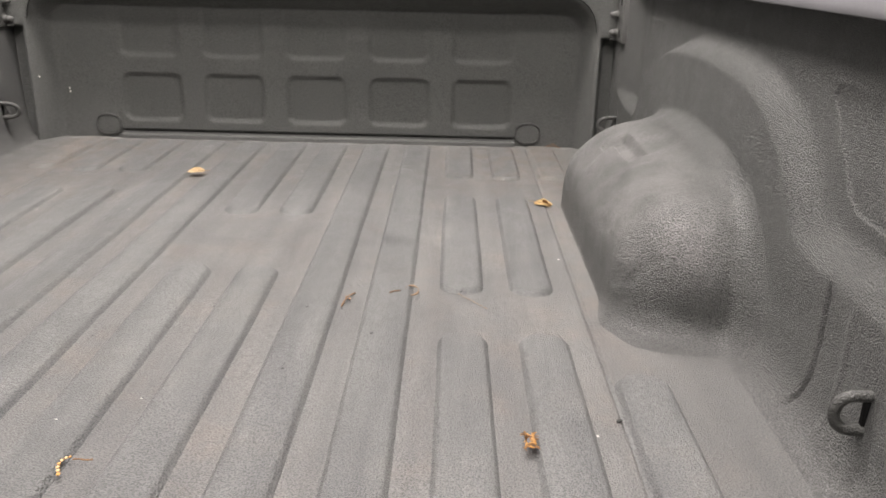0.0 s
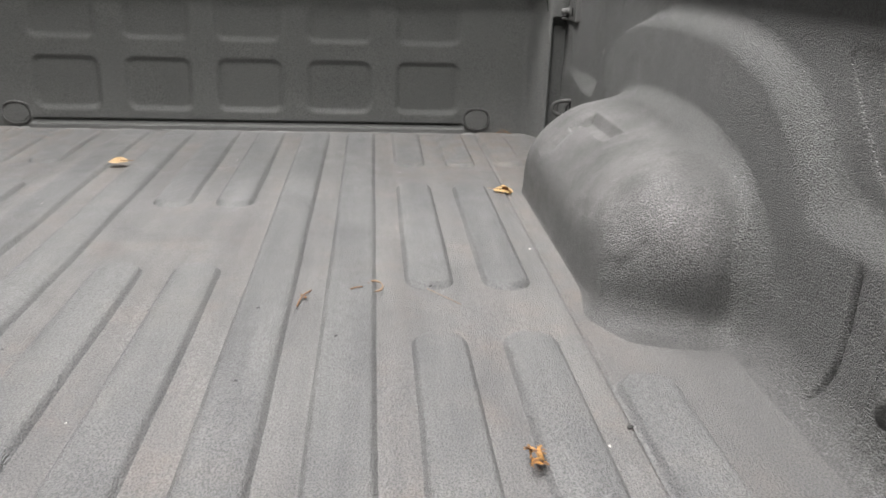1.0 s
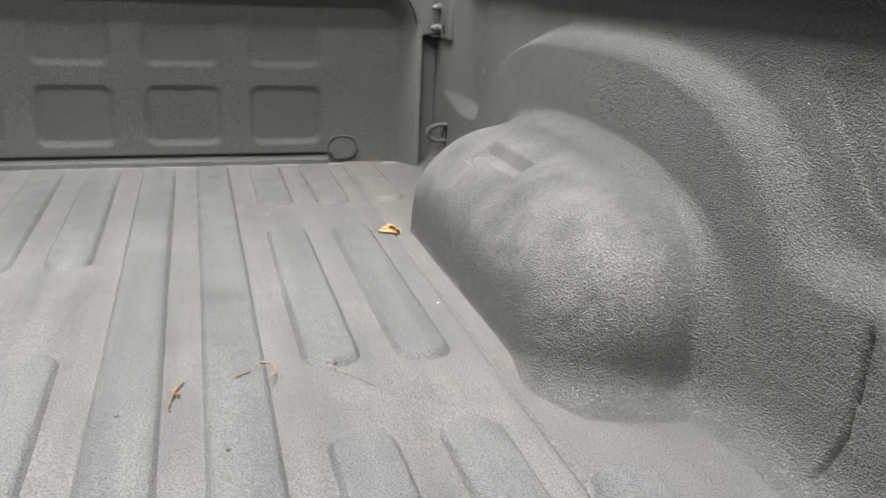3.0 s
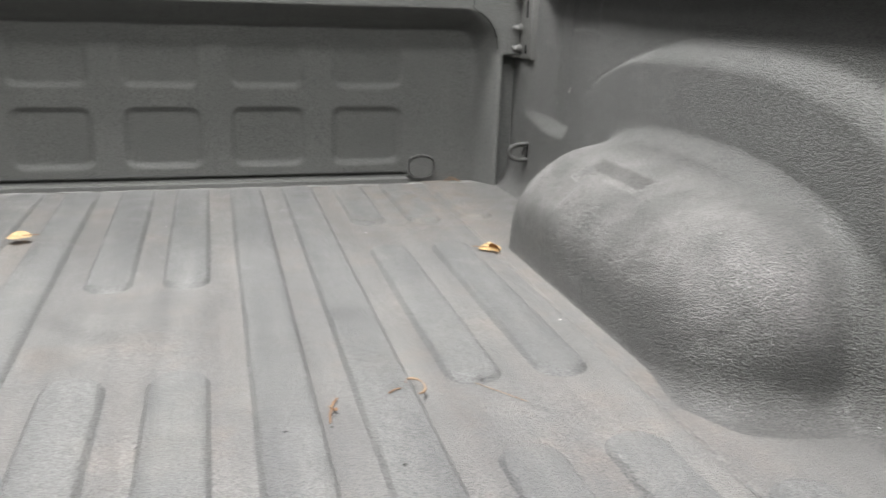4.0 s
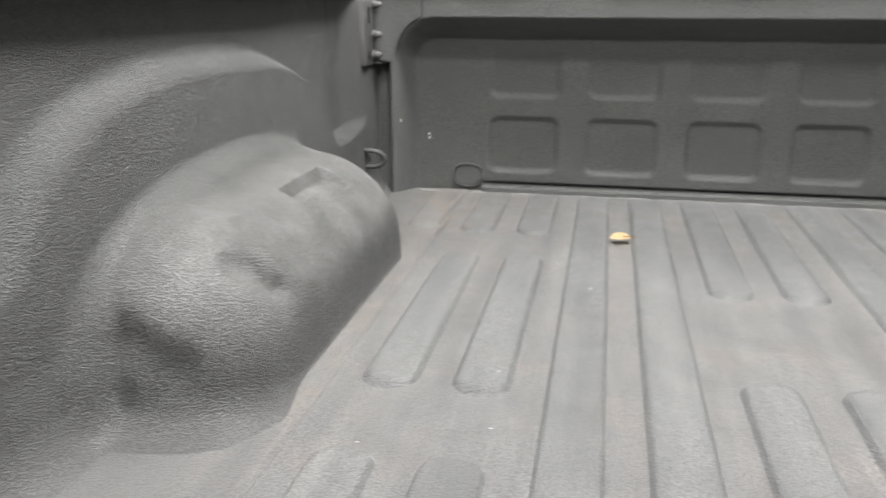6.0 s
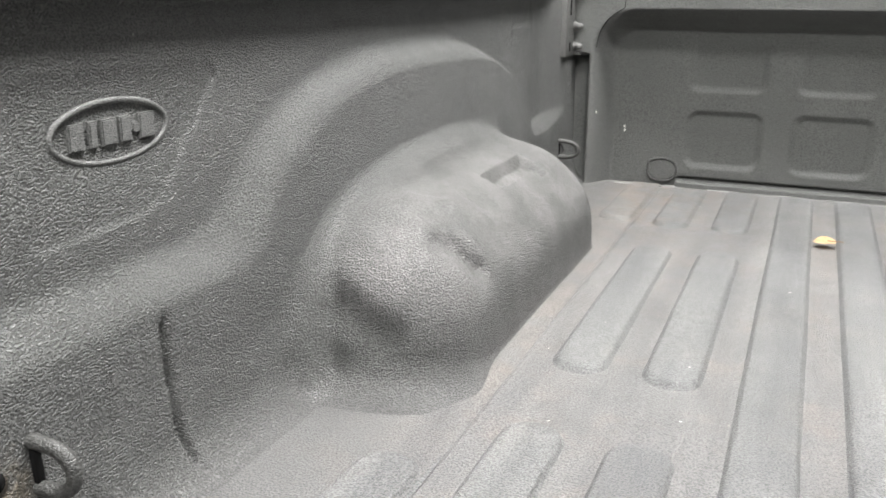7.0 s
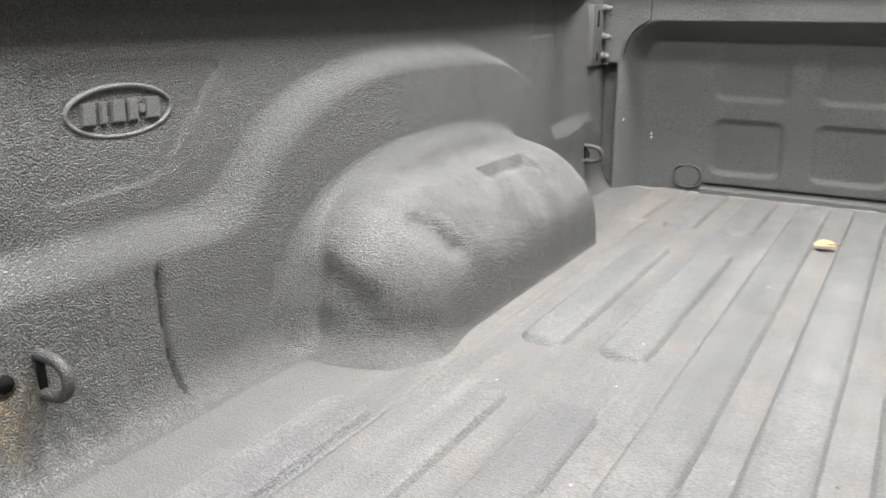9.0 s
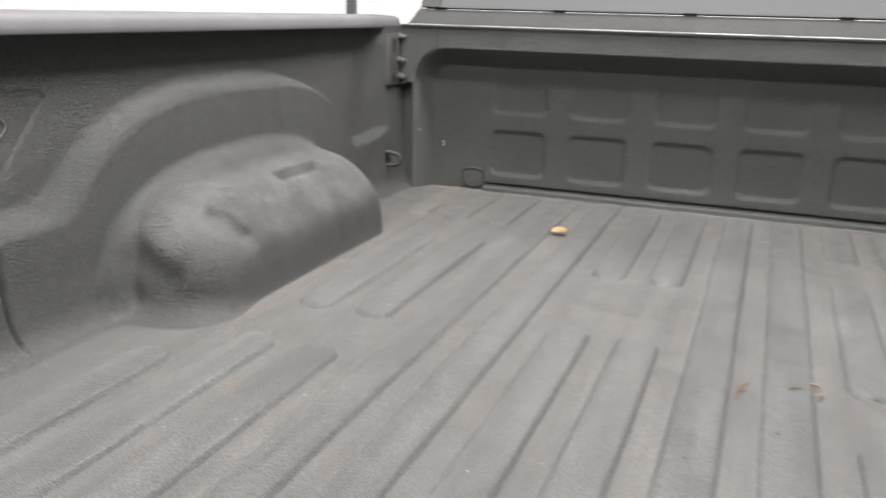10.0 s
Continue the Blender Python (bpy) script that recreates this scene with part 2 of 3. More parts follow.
def round_box(u, v, hu, hv, r):
    du, dv = np.abs(u) - hu + r, np.abs(v) - hv + r
    return np.hypot(np.maximum(du, 0), np.maximum(dv, 0)) + np.minimum(np.maximum(du, dv), 0) - r


# ---- the bed: floor ----
FRONT, REAR = 2.466, 0.50     # recess of the front panel; rear end of the floor
PITCH, HALF, RISE = 0.1135, 0.033, 0.0087   # ribs: spacing and half width at the top edge


def wobble(x, y, seed, scale, size):
    return size * (np.sin(x * scale + seed) * np.sin(y * scale * 0.83 + 2.1 * seed) + 0.5 * np.sin(x * scale * 2.3 + y * scale * 1.7 + seed * 3.3))


xs = np.sort(np.concatenate([np.linspace(CX - 0.875, CX + 0.875, 351)] + [np.linspace(c - 0.009, c + 0.009, 24) for c in (CX - 0.5851, CX + 0.5851)]))
ys = np.linspace(REAR, 2.465, 262)
gx, gy = np.meshgrid(xs, ys, indexing="ij")
seam = sum(np.exp(-(((np.abs(gx - CX) - c) / 0.003) ** 2)) for c in (0.585,))
gz = wobble(gx, gy, 1.0, 9.0, 0.0006) * (1 - sstep(0.58, 0.64, np.abs(gx))) - 0.0035 * seam
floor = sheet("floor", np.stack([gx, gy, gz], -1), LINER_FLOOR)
tagged(floor, "dusty grey sprayed liner floor of a truck bed", "truck bed floor", kind="structure")
part("underside", box(CX - 0.9, CX + 0.9, REAR, 2.466, -0.05, -0.008, 0.002), PAINT, floor, "plain grey underside of the bed")


def rib(x, y0, y1):
    """A long pressed rib with a flat top, soft sides and rounded ends; it runs out flat at the front."""
    R = HALF + 0.008
    u = np.array([0, 0.003, 0.0045, 0.006, 0.0075, 0.009, 0.0105, 0.0125, 0.016, 0.024, R])
    u = np.concatenate([u - R, (R - u)[::-1][1:]])
    ends = np.concatenate([np.linspace(0, 0.02, 12), np.linspace(0.025, R + 0.01, 7)])
    y = np.concatenate([y0 + ends, np.linspace(y0 + R + 0.03, y1 - R - 0.03, max(3, int((y1 - y0) / 0.05))), (y1 - ends)[::-1]])
    U, Y = np.meshgrid(u, y, indexing="ij")
    d = R - np.hypot(U, np.maximum(np.abs(Y - (y0 + y1) / 2) - ((y1 - y0) / 2 - R), 0))
    z = -0.002 + (RISE + 0.002) * (0.5 * sstep(0.0005, 0.016, d) + 0.5 * sstep(0.003, 0.0118, d)) + 0.0003 * np.sin(7 * Y + 40 * x)
    z = z * (1 - 0.7 * sstep(2.26, 2.44, Y)) - 0.0015 * sstep(2.43, 2.45, Y)
    return sheet("rib", np.stack([x + U, Y, z], -1), LINER_RIB, floor)


for side in (-1, 1):
    for k in range(6):
        x = CX + side * PITCH * (k + 0.5)
        back, front = REAR + 0.02, 2.53
        runs = {0: [(back, 1.48), (1.765, front)], 1: [(back, front)], 2: [(back, front)],
                3: [(back, 1.24), (1.37, 1.945), (2.075, front)], 4: [(back, 1.24), (1.37, 1.945), (2.075, front)],
                5: [(back, 1.125), (2.09, front)]}[k]
        for y0, y1 in runs:
            rib(x, y0, y1)


# ---- the bed: side walls with the wheel tubs ----
def wall_depth(y, z, sign=-1):
    """How far out the side wall stands at (y, z), without the tub."""
    reach = np.where(y > 1.60, 0.550, 0.503)
    g = ((np.abs(y - 1.60) / reach) ** 2.6 + (np.maximum(z, 0) / 0.366) ** 2.6) ** (1 / 2.6)
    arch = (g - 1) * (0.40 + 0.6 * sstep(1.72, 1.95, y))
    shelf = 0.197 - 0.030 * sstep(1.95, 2.10, y) + 0.018 * sstep(2.20, 2.34, y)
    ledge = (z - shelf) * (1 + 0.5 * sstep(1.95, 2.1, y))
    d = smin(arch, ledge, 0.04)
    upper = 0.838 + 0.002 * sstep(1.95, 2.1, y) - 0.036 * sstep(2.23, 2.36, y) + 0.05 * np.maximum(z - 0.28, 0) * sstep(2.1, 1.85, y)
    lower = 0.803 + 0.03 * np.clip(z - 0.15, 0, 0.2) - 0.008 * np.clip((0.1 - z) / 0.1, 0, 1)
    soft = 0.025 - 0.007 * sstep(2.05, 2.16, y)
    s = 1 - sstep(-soft, soft, d)
    w = upper + (lower - upper) * s
    # flange round the tub, and the hollow under the rail
    near = np.where(y > 1.62, 0.36, 0.43)
    g2 = ((np.abs(y - 1.62) / near) ** 2.6 + (np.maximum(z, 0) / 0.236) ** 2.6) ** (1 / 2.6)
    w = w - 0.026 * (1 - sstep(-0.020, 0.016, (g2 - 1) * 0.27))
    w = w + 0.004 * sstep(0.415, 0.445, z)
    w = w + pressed_mark(y, z)
    # engraved panel on the rear part of the wall, a little further on and lower on the right side
    py, pz = (y, z) if sign < 0 else (y - 0.031, z + 0.012)
    e1 = 0.388 - pz
    e2 = pz - 0.250 - 0.035 * np.clip(py - 0.90, 0, 1)
    e3 = (1.150 - py) + np.minimum(pz - 0.37, 0) * 0.92
    e4 = py - 0.902
    inside = smin(smin(e1, e2, 0.012), smin(e3 * 0.74, e4, 0.012), 0.016)
    w = w + (0.0030 - 0.0018 * sstep(0.014, 0.0, np.abs(e1))) * sstep(-0.0022, 0.0028, inside)
    w = w - 0.002 * np.exp(-(((py - 0.933) / 0.006) ** 2)) * sstep(0.18, 0.16, z)
    return w


# pressed dents: two ends, radius, depth; each side has its own
DENTS = {-1: [((0.752, 1.245, 0.094), (0.708, 1.25, 0.068), 0.023, 0.0095), ((0.775, 1.225, 0.01), (0.772, 1.25, 0.11), 0.024, 0.004), ((0.672, 1.338, 0.160), (0.640, 1.364, 0.122), 0.0150, 0.0095), ((0.662, 1.352, 0.150), (0.634, 1.372, 0.112), 0.024, 0.006),
              ((0.70, 1.37, 0.18), (0.698, 1.385, 0.182), 0.020, 0.006), ((0.766, 1.44, 0.2), (0.73, 1.45, 0.19), 0.024, 0.006), ((0.72, 1.335, 0.172), (0.735, 1.33, 0.17), 0.018, 0.004),
              ((0.695, 1.491, 0.182), (0.68, 1.50, 0.175), 0.022, 0.006), ((0.661, 1.476, 0.15), (0.645, 1.46, 0.12), 0.03, 0.002),
              ((0.70, 1.42, 0.19), (0.70, 1.44, 0.19), 0.018, -0.004)],
         1: [((0.643, 1.285, 0.068), (0.668, 1.275, 0.103), 0.009, 0.0022), ((0.634, 1.305, 0.072), (0.63, 1.31, 0.06), 0.012, 0.002),
             ((0.658, 1.736, 0.15), (0.645, 1.74, 0.13), 0.016, 0.005), ((0.714, 1.47, 0.19), (0.71, 1.50, 0.19), 0.016, 0.003),
             ((0.63, 1.45, 0.10), (0.635, 1.40, 0.11), 0.014, 0.003), ((0.66, 1.36, 0.14), (0.655, 1.40, 0.14), 0.02, 0.003)]}


def streak(X, y, z, a, b, r):
    """A soft round-ended hollow between two ends, pressed straight in from outside."""
    d = [q - p for p, q in zip(a, b)]
    s = np.clip(((X - a[0]) * d[0] + (y - a[1]) * d[1] + (z - a[2]) * d[2]) / sum(v * v for v in d), 0, 1)
    v = (X - a[0] - s * d[0], y - a[1] - s * d[1], z - a[2] - s * d[2])
    out = Vector(((a[0] + b[0]) / 2 - 0.80, (a[1] + b[1]) / 2 - 1.6, (a[2] + b[2]) / 2)).normalized()
    along = v[0] * out[0] + v[1] * out[1] + v[2] * out[2]
    return np.exp(-(v[0] ** 2 + v[1] ** 2 + v[2] ** 2 - 0.85 * along**2) / r**2)


def air(X, y, z, sign=1):
    """Above nought in the open, below it inside the wall, the tub or the floor."""
    wall = wall_depth(y, z, sign) - X
    dy = np.where(y < 1.43, (1.43 - y) / 0.207, np.where(y > 1.82, (y - 1.82) / 0.132, 0))
    plan = (np.clip((0.81 - X) / 0.210, 0, 9) ** 3 + dy ** 3) ** (1 / 3)
    n = 2.24 + 0.6 * sstep(1.55, 1.25, y)
    dome = ((plan ** n + (np.maximum(z, 0) / 0.205) ** n) ** (1 / n) - 1) * 0.18
    tub = -smin(-dome, -((0.617 + 0.01 * np.clip(z, 0, 1)) - X) * 0.95, 0.008)
    for a, b, r, deep in DENTS[sign]:
        tub = tub + deep * streak(X, y, z, a, b, r)
    tub = tub + 0.0006 * np.sin(71 * X + 23 * y) * np.sin(47 * y - 31 * z + 1.3) * sstep(0.05, 0.12, z)
    band = np.minimum(np.minimum(0.716 - X, X - 0.688), np.minimum(1.757 - y, y - 1.585))
    leg = np.minimum(np.minimum(0.70 - X, X - 0.672), np.minimum(1.757 - y, y - 1.728))
    tub = tub + 0.015 * sstep(-0.004, 0.004, np.maximum(band, leg)) * (0.6 + 0.4 * sstep(0.68, 0.71, X))
    bed = z + 0.006 - 0.0053 * sstep(0.60, 0.64, X)
    soft = 0.011 + 0.044 * np.maximum(sstep(0.70, 0.79, X), 0.9 * sstep(1.40, 1.25, y))
    solid = smin(smin(wall, tub, 0.014 + 0.022 * sstep(1.32, 1.5, y)), bed, soft)
    # upright crease that runs down the wall and out over the fillet at its foot
    line = y - (1.001 if sign < 0 else 1.026) - (0.17 if sign < 0 else 0.26) * np.clip(0.065 - z, 0, 0.05)
    crease = np.exp(-((line / 0.0034) ** 2))
    return solid + 0.0072 * crease * sstep(0.182, 0.155, z) * sstep(0.768, 0.800, X)


def pressed_mark(y, z):
    """A small pressed arch on the wall behind each bracket."""
    d = round_box(y - 2.125, np.minimum(z - 0.352, 0.03), 0.062, 0.031, 0.012)
    return 0.0022 * np.exp(-((d / 0.0035) ** 2)) * sstep(0.335, 0.372, z)


def side_wall(name, sign):
    y = np.concatenate([np.linspace(REAR, 0.78, 14)[:-1], np.linspace(0.78, 0.97, 50)[:-1], np.linspace(0.97, 1.03, 40)[:-1], np.linspace(1.03, 1.18, 40)[:-1], np.linspace(1.18, 1.48, 150)[:-1], np.linspace(1.48, 1.76, 66)[:-1], np.linspace(1.76, 2.10, 96)[:-1], np.linspace(2.10, 2.50, 66)])
    foot = np.stack([np.linspace(0.50, 0.90, 100), np.full(100, -0.03)], -1)[:-1]
    rise = np.stack([np.full(180, 0.90), np.linspace(-0.03, 0.471, 180)], -1)
    aim = np.concatenate([foot, rise])
    o = np.array([0.36, 0.44])
    Y, U = np.meshgrid(y, aim[:, 0], indexing="ij")
    V = np.meshgrid(y, aim[:, 1], indexing="ij")[1]
    slant = 0.34 * sstep(0.55, 1.15, Y) * sstep(1.95, 1.50, Y)

    def cast(s):
        return o[0] + s * (U - o[0]), Y - slant * (1 - s), o[1] + s * (V - o[1])

    lo, hi, found = np.zeros_like(Y), np.ones_like(Y), np.zeros_like(Y, bool)
    for s in np.linspace(0.1, 1.0, 46):
        v = air(*cast(s), sign)
        hit = (v < 0) & ~found
        hi[hit] = s
        found |= hit
        lo[~found] = s
    for _ in range(16):
        s = (lo + hi) / 2
        v = air(*cast(s), sign)
        lo, hi = np.where(v < 0, lo, s), np.where(v < 0, s, hi)
    s = (lo + hi) / 2
    px, py, pz = cast(s)
    P = np.stack([CX + sign * px, py, pz], -1)
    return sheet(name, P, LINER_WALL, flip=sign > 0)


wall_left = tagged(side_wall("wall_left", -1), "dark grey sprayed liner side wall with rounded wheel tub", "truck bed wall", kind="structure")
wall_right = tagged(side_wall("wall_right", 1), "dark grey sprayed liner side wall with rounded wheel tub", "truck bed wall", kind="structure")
for w, sign in ((wall_left, -1), (wall_right, 1)):
    a, b = sorted((CX + sign * 0.905, CX + sign * 0.925))
    part("outer_skin", box(a, b, REAR - 0.02, 2.5, -0.5, 0.477, 0.004), PAINT, w, "plain grey painted outer skin")

# ---- the bed: front panel ----
fx, fz = np.meshgrid(np.linspace(CX - 0.82, CX + 0.82, 420), np.linspace(-0.01, 0.466, 200), indexing="ij")
ax = np.abs(fx - CX)
opening = round_box(ax, fz, 0.760, 0.409, 0.10)
# soft slopes at the sides, a flat slanting soffit with crisp edges along the top
run = np.clip(-opening / 0.050, 0, 1)
flat = sstep(0.345, 0.385, fz) * sstep(0.72, 0.66, ax)
fy = 2.40 + (FRONT - 2.40) * (sstep(-0.05, 1.0, -opening / 0.052) * (1 - flat) + run * flat)
inner = sstep(-0.028, -0.05, opening)
for c in range(-2, 3):
    low = round_box(fx - CX - 0.2285 * c, fz - 0.114, 0.079, 0.0625, 0.022)
    high = round_box(fx - CX - 0.2285 * c, fz - 0.325, 0.079, 0.095, 0.022)
    fy = fy + 0.0084 * (sstep(0.009, -0.009, low) + sstep(0.009, -0.009, high) * (0.3 + 0.7 * sstep(0.33, 0.26, fz))) * inner
slot = np.exp(-(((fz - 0.019) / 0.003) ** 2)) * sstep(0.555, 0.545, ax)
fy = fy + 0.012 * slot
fy = fy + 0.032 * sstep(0.763, 0.773, ax) * sstep(0.309, 0.304, fz)
fy = fy + wobble(fx, fz, 2.0, 11.0, 0.0007)
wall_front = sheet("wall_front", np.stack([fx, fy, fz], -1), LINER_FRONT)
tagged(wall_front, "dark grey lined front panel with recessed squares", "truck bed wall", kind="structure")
part("top_flange", box(CX - 0.80, CX + 0.80, 2.396, 2.475, 0.4635, 0.4725, 0.0035, 3), LINER_FRONT, wall_front, "dark flange with a highlight strip along its edge")
# pale strip added in place of the highlight along the flange lip
part("bright_edge", tube([(CX - 0.795 + 0.03 * k, 2.3965 + 0.0003 * math.sin(1.3 * k), 0.4712) for k in range(54)], [0.0016 + 0.0005 * math.sin(0.7 * k) for k in range(54)], 8), BRIGHT, wall_front, "pale strip standing in for the highlight along the lip")
part("sill", box(CX - 0.553, CX + 0.553, 2.441, 2.472, -0.01, 0.0135, 0.0025, 3), LINER_FRONT, wall_front)
for sign in (-1, 1):
    place = Matrix.Translation((CX + sign * 0.589, FRONT, 0.037)) @ Matrix.Rotation(math.pi / 2, 4, "X")
    bm = bmesh.new()
    bmesh.ops.create_cone(bm, cap_ends=True, segments=40, radius1=0.031, radius2=0.029, depth=0.009, matrix=place @ Matrix.Diagonal((1.05, 0.84, 1, 1)))
    plug = part("drain_plug", bm, LINER_FRONT, wall_front, "oval sprayed-over drain plug", smooth=False)
    ring = [place @ Vector((0.0335 * abs(math.cos(a)) ** 0.75 * math.copysign(1, math.cos(a)), 0.0272 * abs(math.sin(a)) ** 0.75 * math.copysign(1, math.sin(a)), 0.003)) for a in [2 * math.pi * k / 48 for k in range(48)]]
    part("rim", tube(ring, 0.0030, 8, True), LINER_WALL, plug)
# fine seam round the upper corners of the recess and up over the flange
for sign in (-1, 1):
    run = [(0.688, 0.462), (0.688, 0.412), (0.697, 0.406), (0.712, 0.397), (0.727, 0.384), (0.739, 0.366), (0.746, 0.345), (0.749, 0.322)]
    part("seam", tube([(CX + sign * u, 2.4003, v) for u, v in run], [0.0009] * 2 + [0.0012, 0.0014, 0.0014, 0.0013, 0.0011, 0.0006], 6), DARK, wall_front, "fine dark seam in the coating")
# bead of pale sealant along the foot of the front panel
run = [(CX - 0.72 + 0.018 * k, 2.4405 + 0.0008 * math.sin(1.7 * k), 0.0005 + 0.0006 * math.sin(2.3 * k)) for k in range(81)]
part("sealant_bead", tube(run, [0.0018 + 0.0005 * math.sin(0.9 * k) for k in range(81)], 6), SEAL, wall_front, "thin pale bead of sealant")

# ---- bed rails ----
for name, sign in (("rail_left", -1), ("rail_right", 1)):
    prof = [(0.802, 0.4640), (0.790, 0.4636), (0.7872, 0.4640), (0.7866, 0.4652), (0.7880, 0.474), (0.7905, 0.483), (0.7945, 0.4905), (0.802, 0.495), (0.86, 0.4985), (0.91, 0.4975), (0.93, 0.492), (0.938, 0.481), (0.938, 0.445), (0.93, 0.445), (0.925, 0.465)]
    P = np.array([[(CX + sign * (u + 0.029), y, v - 0.0025 - 0.0055 * sign - 0.006 * (y - 1.4)) for u, v in prof + prof[:1]] for y in np.linspace(REAR - 0.05, 2.43, 30)])
    r = sheet(name, P, RAIL, flip=sign < 0)
    tagged(r, "smooth grey plastic cap along the top of the bed side", "bed rail", kind="structure")

# ---- the cab behind the front panel ----
cab = tagged(new("truck_cab"), "grey pickup cab back with wide rear window", "truck cab")
cab.location = (CX, 2.52, GROUND)


def under(ob, thing):
    """Keep a part where it stands while it hangs on its thing."""
    ob.parent = thing
    ob.matrix_parent_inverse = Matrix.Translation(thing.location).inverted()
    return ob


def slab(outline, y0, y1, bevel=0.004):
    """An upright slab from an outline in (x, z)."""
    place = Matrix.Translation((0, y1, 0)) @ Matrix.Rotation(math.pi / 2, 4, "X")
    return extrude_outline(outline, y1 - y0, place, bevel)


under(part("back_panel", slab([(-0.85, -0.6), (0.85, -0.6), (0.85, 0.455), (0.80, 0.5145), (-0.80, 0.5145), (-0.85, 0.455)], 2.53, 2.60), PAINT, smooth=False), cab)
under(part("window_seal", slab([(-0.78, 0.5145), (0.78, 0.5145), (0.775, 0.5175), (-0.775, 0.5175)], 2.531, 2.59, 0), DARK, None, "thin black rubber seal", smooth=False), cab)
under(part("rear_window", slab([(-0.735, 0.5165), (0.735, 0.5165), (0.66, 0.93), (-0.66, 0.93)], 2.536, 2.56, 0.002), GLASS, None, "smooth tinted glass, its grey reflection painted in", smooth=False), cab)
under(part("roof", box(CX - 0.70, CX + 0.70, 2.53, 3.9, 0.93, 1.0, 0.02), PAINT), cab)
for sign in (-1, 1):
    o = [(sign * 0.735, 0.5165), (sign * 0.797, 0.5165), (sign * 0.70, 0.96), (sign * 0.66, 0.93)]
    under(part("pillar", slab(o[::-sign], 2.53, 2.62, 0.004), PAINT, smooth=False), cab)

under(part("trim_strip", tube([(CX - 0.78 + 0.03 * k, 2.5295, 0.5125) for k in range(53)], 0.0012, 8), BRIGHT, None, "bright trim strip below the window seal"), cab)
for x in (-0.73, -0.375, -0.02, 0.36):
    under(part("clip", box(CX + x - 0.018, CX + x + 0.018, 2.527, 2.536, 0.513, 0.5195, 0.0015), DARK, None, "small black clip under the glass"), cab)

# ---- tie-down rings ----
def tie_ring(at, sign, half, reach, rod, label, deep=0.004):
    """A D of bent rod that stands out from a slot in the wall, its bow towards the middle of the bed."""
    thing = tagged(new("tie_down_ring"), label, "tie-down ring", "tie-down rings in the bed corners")
    thing.location = at
    x, y, z = at
    pts = [(0.014, 0, half), (0.0, 0, half), (-0.004, 0.0005, half)]
    for k in range(1, 20):
        a = math.pi / 2 - math.pi * k / 20
        pts.append((-0.004 - (reach - 0.004) * math.cos(a) ** 0.65, 0.003 * math.cos(a), half * math.sin(a) - 0.001 * math.cos(a)))
    pts += [(-0.004, 0.0005, -half), (0.0, 0, -half), (0.014, 0, -half)]
    P = [(x + sign * u, y + v, z + w) for u, v, w in pts]
    under(part("ring", tube(P, rod, 14), STEEL_COAT), thing)
    a, b = sorted((x - sign * 0.0015, x + sign * 0.02))
    under(part("slot", box(a, b, y - 0.003, y + deep, z - half + rod * 0.5, z + half - rod * 0.4, 0.001), DARK, None, "dark open slot"), thing)
    return thing


def ring_tongue(thing, at, sign):
    """The small bent tongue inside a front ring."""
    x, y, z = at
    run = [(x, y + 0.006, z + 0.012), (x - sign * 0.006, y + 0.010, z + 0.004), (x - sign * 0.008, y + 0.013, z - 0.004), (x - sign * 0.004, y + 0.016, z - 0.010)]
    under(part("tongue", tube(run, [0.002, 0.0035, 0.0035, 0.0025], 8), LINER_WALL), thing)


DARK_RING = "dark coated steel D-shaped tie-down ring on the side wall"
tie_ring((CX + 0.799, 0.899, 0.084), 1, 0.0195, 0.029, 0.0062, DARK_RING)
near_left = tie_ring((CX - 0.799, 0.846, 0.103), -1, 0.0205, 0.035, 0.0062, "worn grey D-shaped tie-down ring with a rusty hole beside it")
for sign in (1, -1):
    spot = (CX + sign * 0.803, 2.309, 0.098)
    ring_tongue(tie_ring(spot, sign, 0.0185, 0.044, 0.0054, DARK_RING, 0.006), spot, sign)
# round hole beside the rear ring, with bare rusty metal along its lower edge
for name, r, dz, out, m, text in (("hole_edge", 0.0115, -0.002, 0.0012, RUST, "bare rusty metal edge"), ("hole", 0.0095, 0.001, 0.0020, DARK, "dark round hole")):
    bm = bmesh.new()
    bmesh.ops.create_cone(bm, cap_ends=True, segments=24, radius1=r, radius2=r * 0.96, depth=0.004, matrix=Matrix.Translation((CX - 0.803 + out - 0.002, 0.810, 0.105 + dz)) @ Matrix.Rotation(math.pi / 2, 4, "Y"))
    under(part(name, bm, m, None, text), near_left)

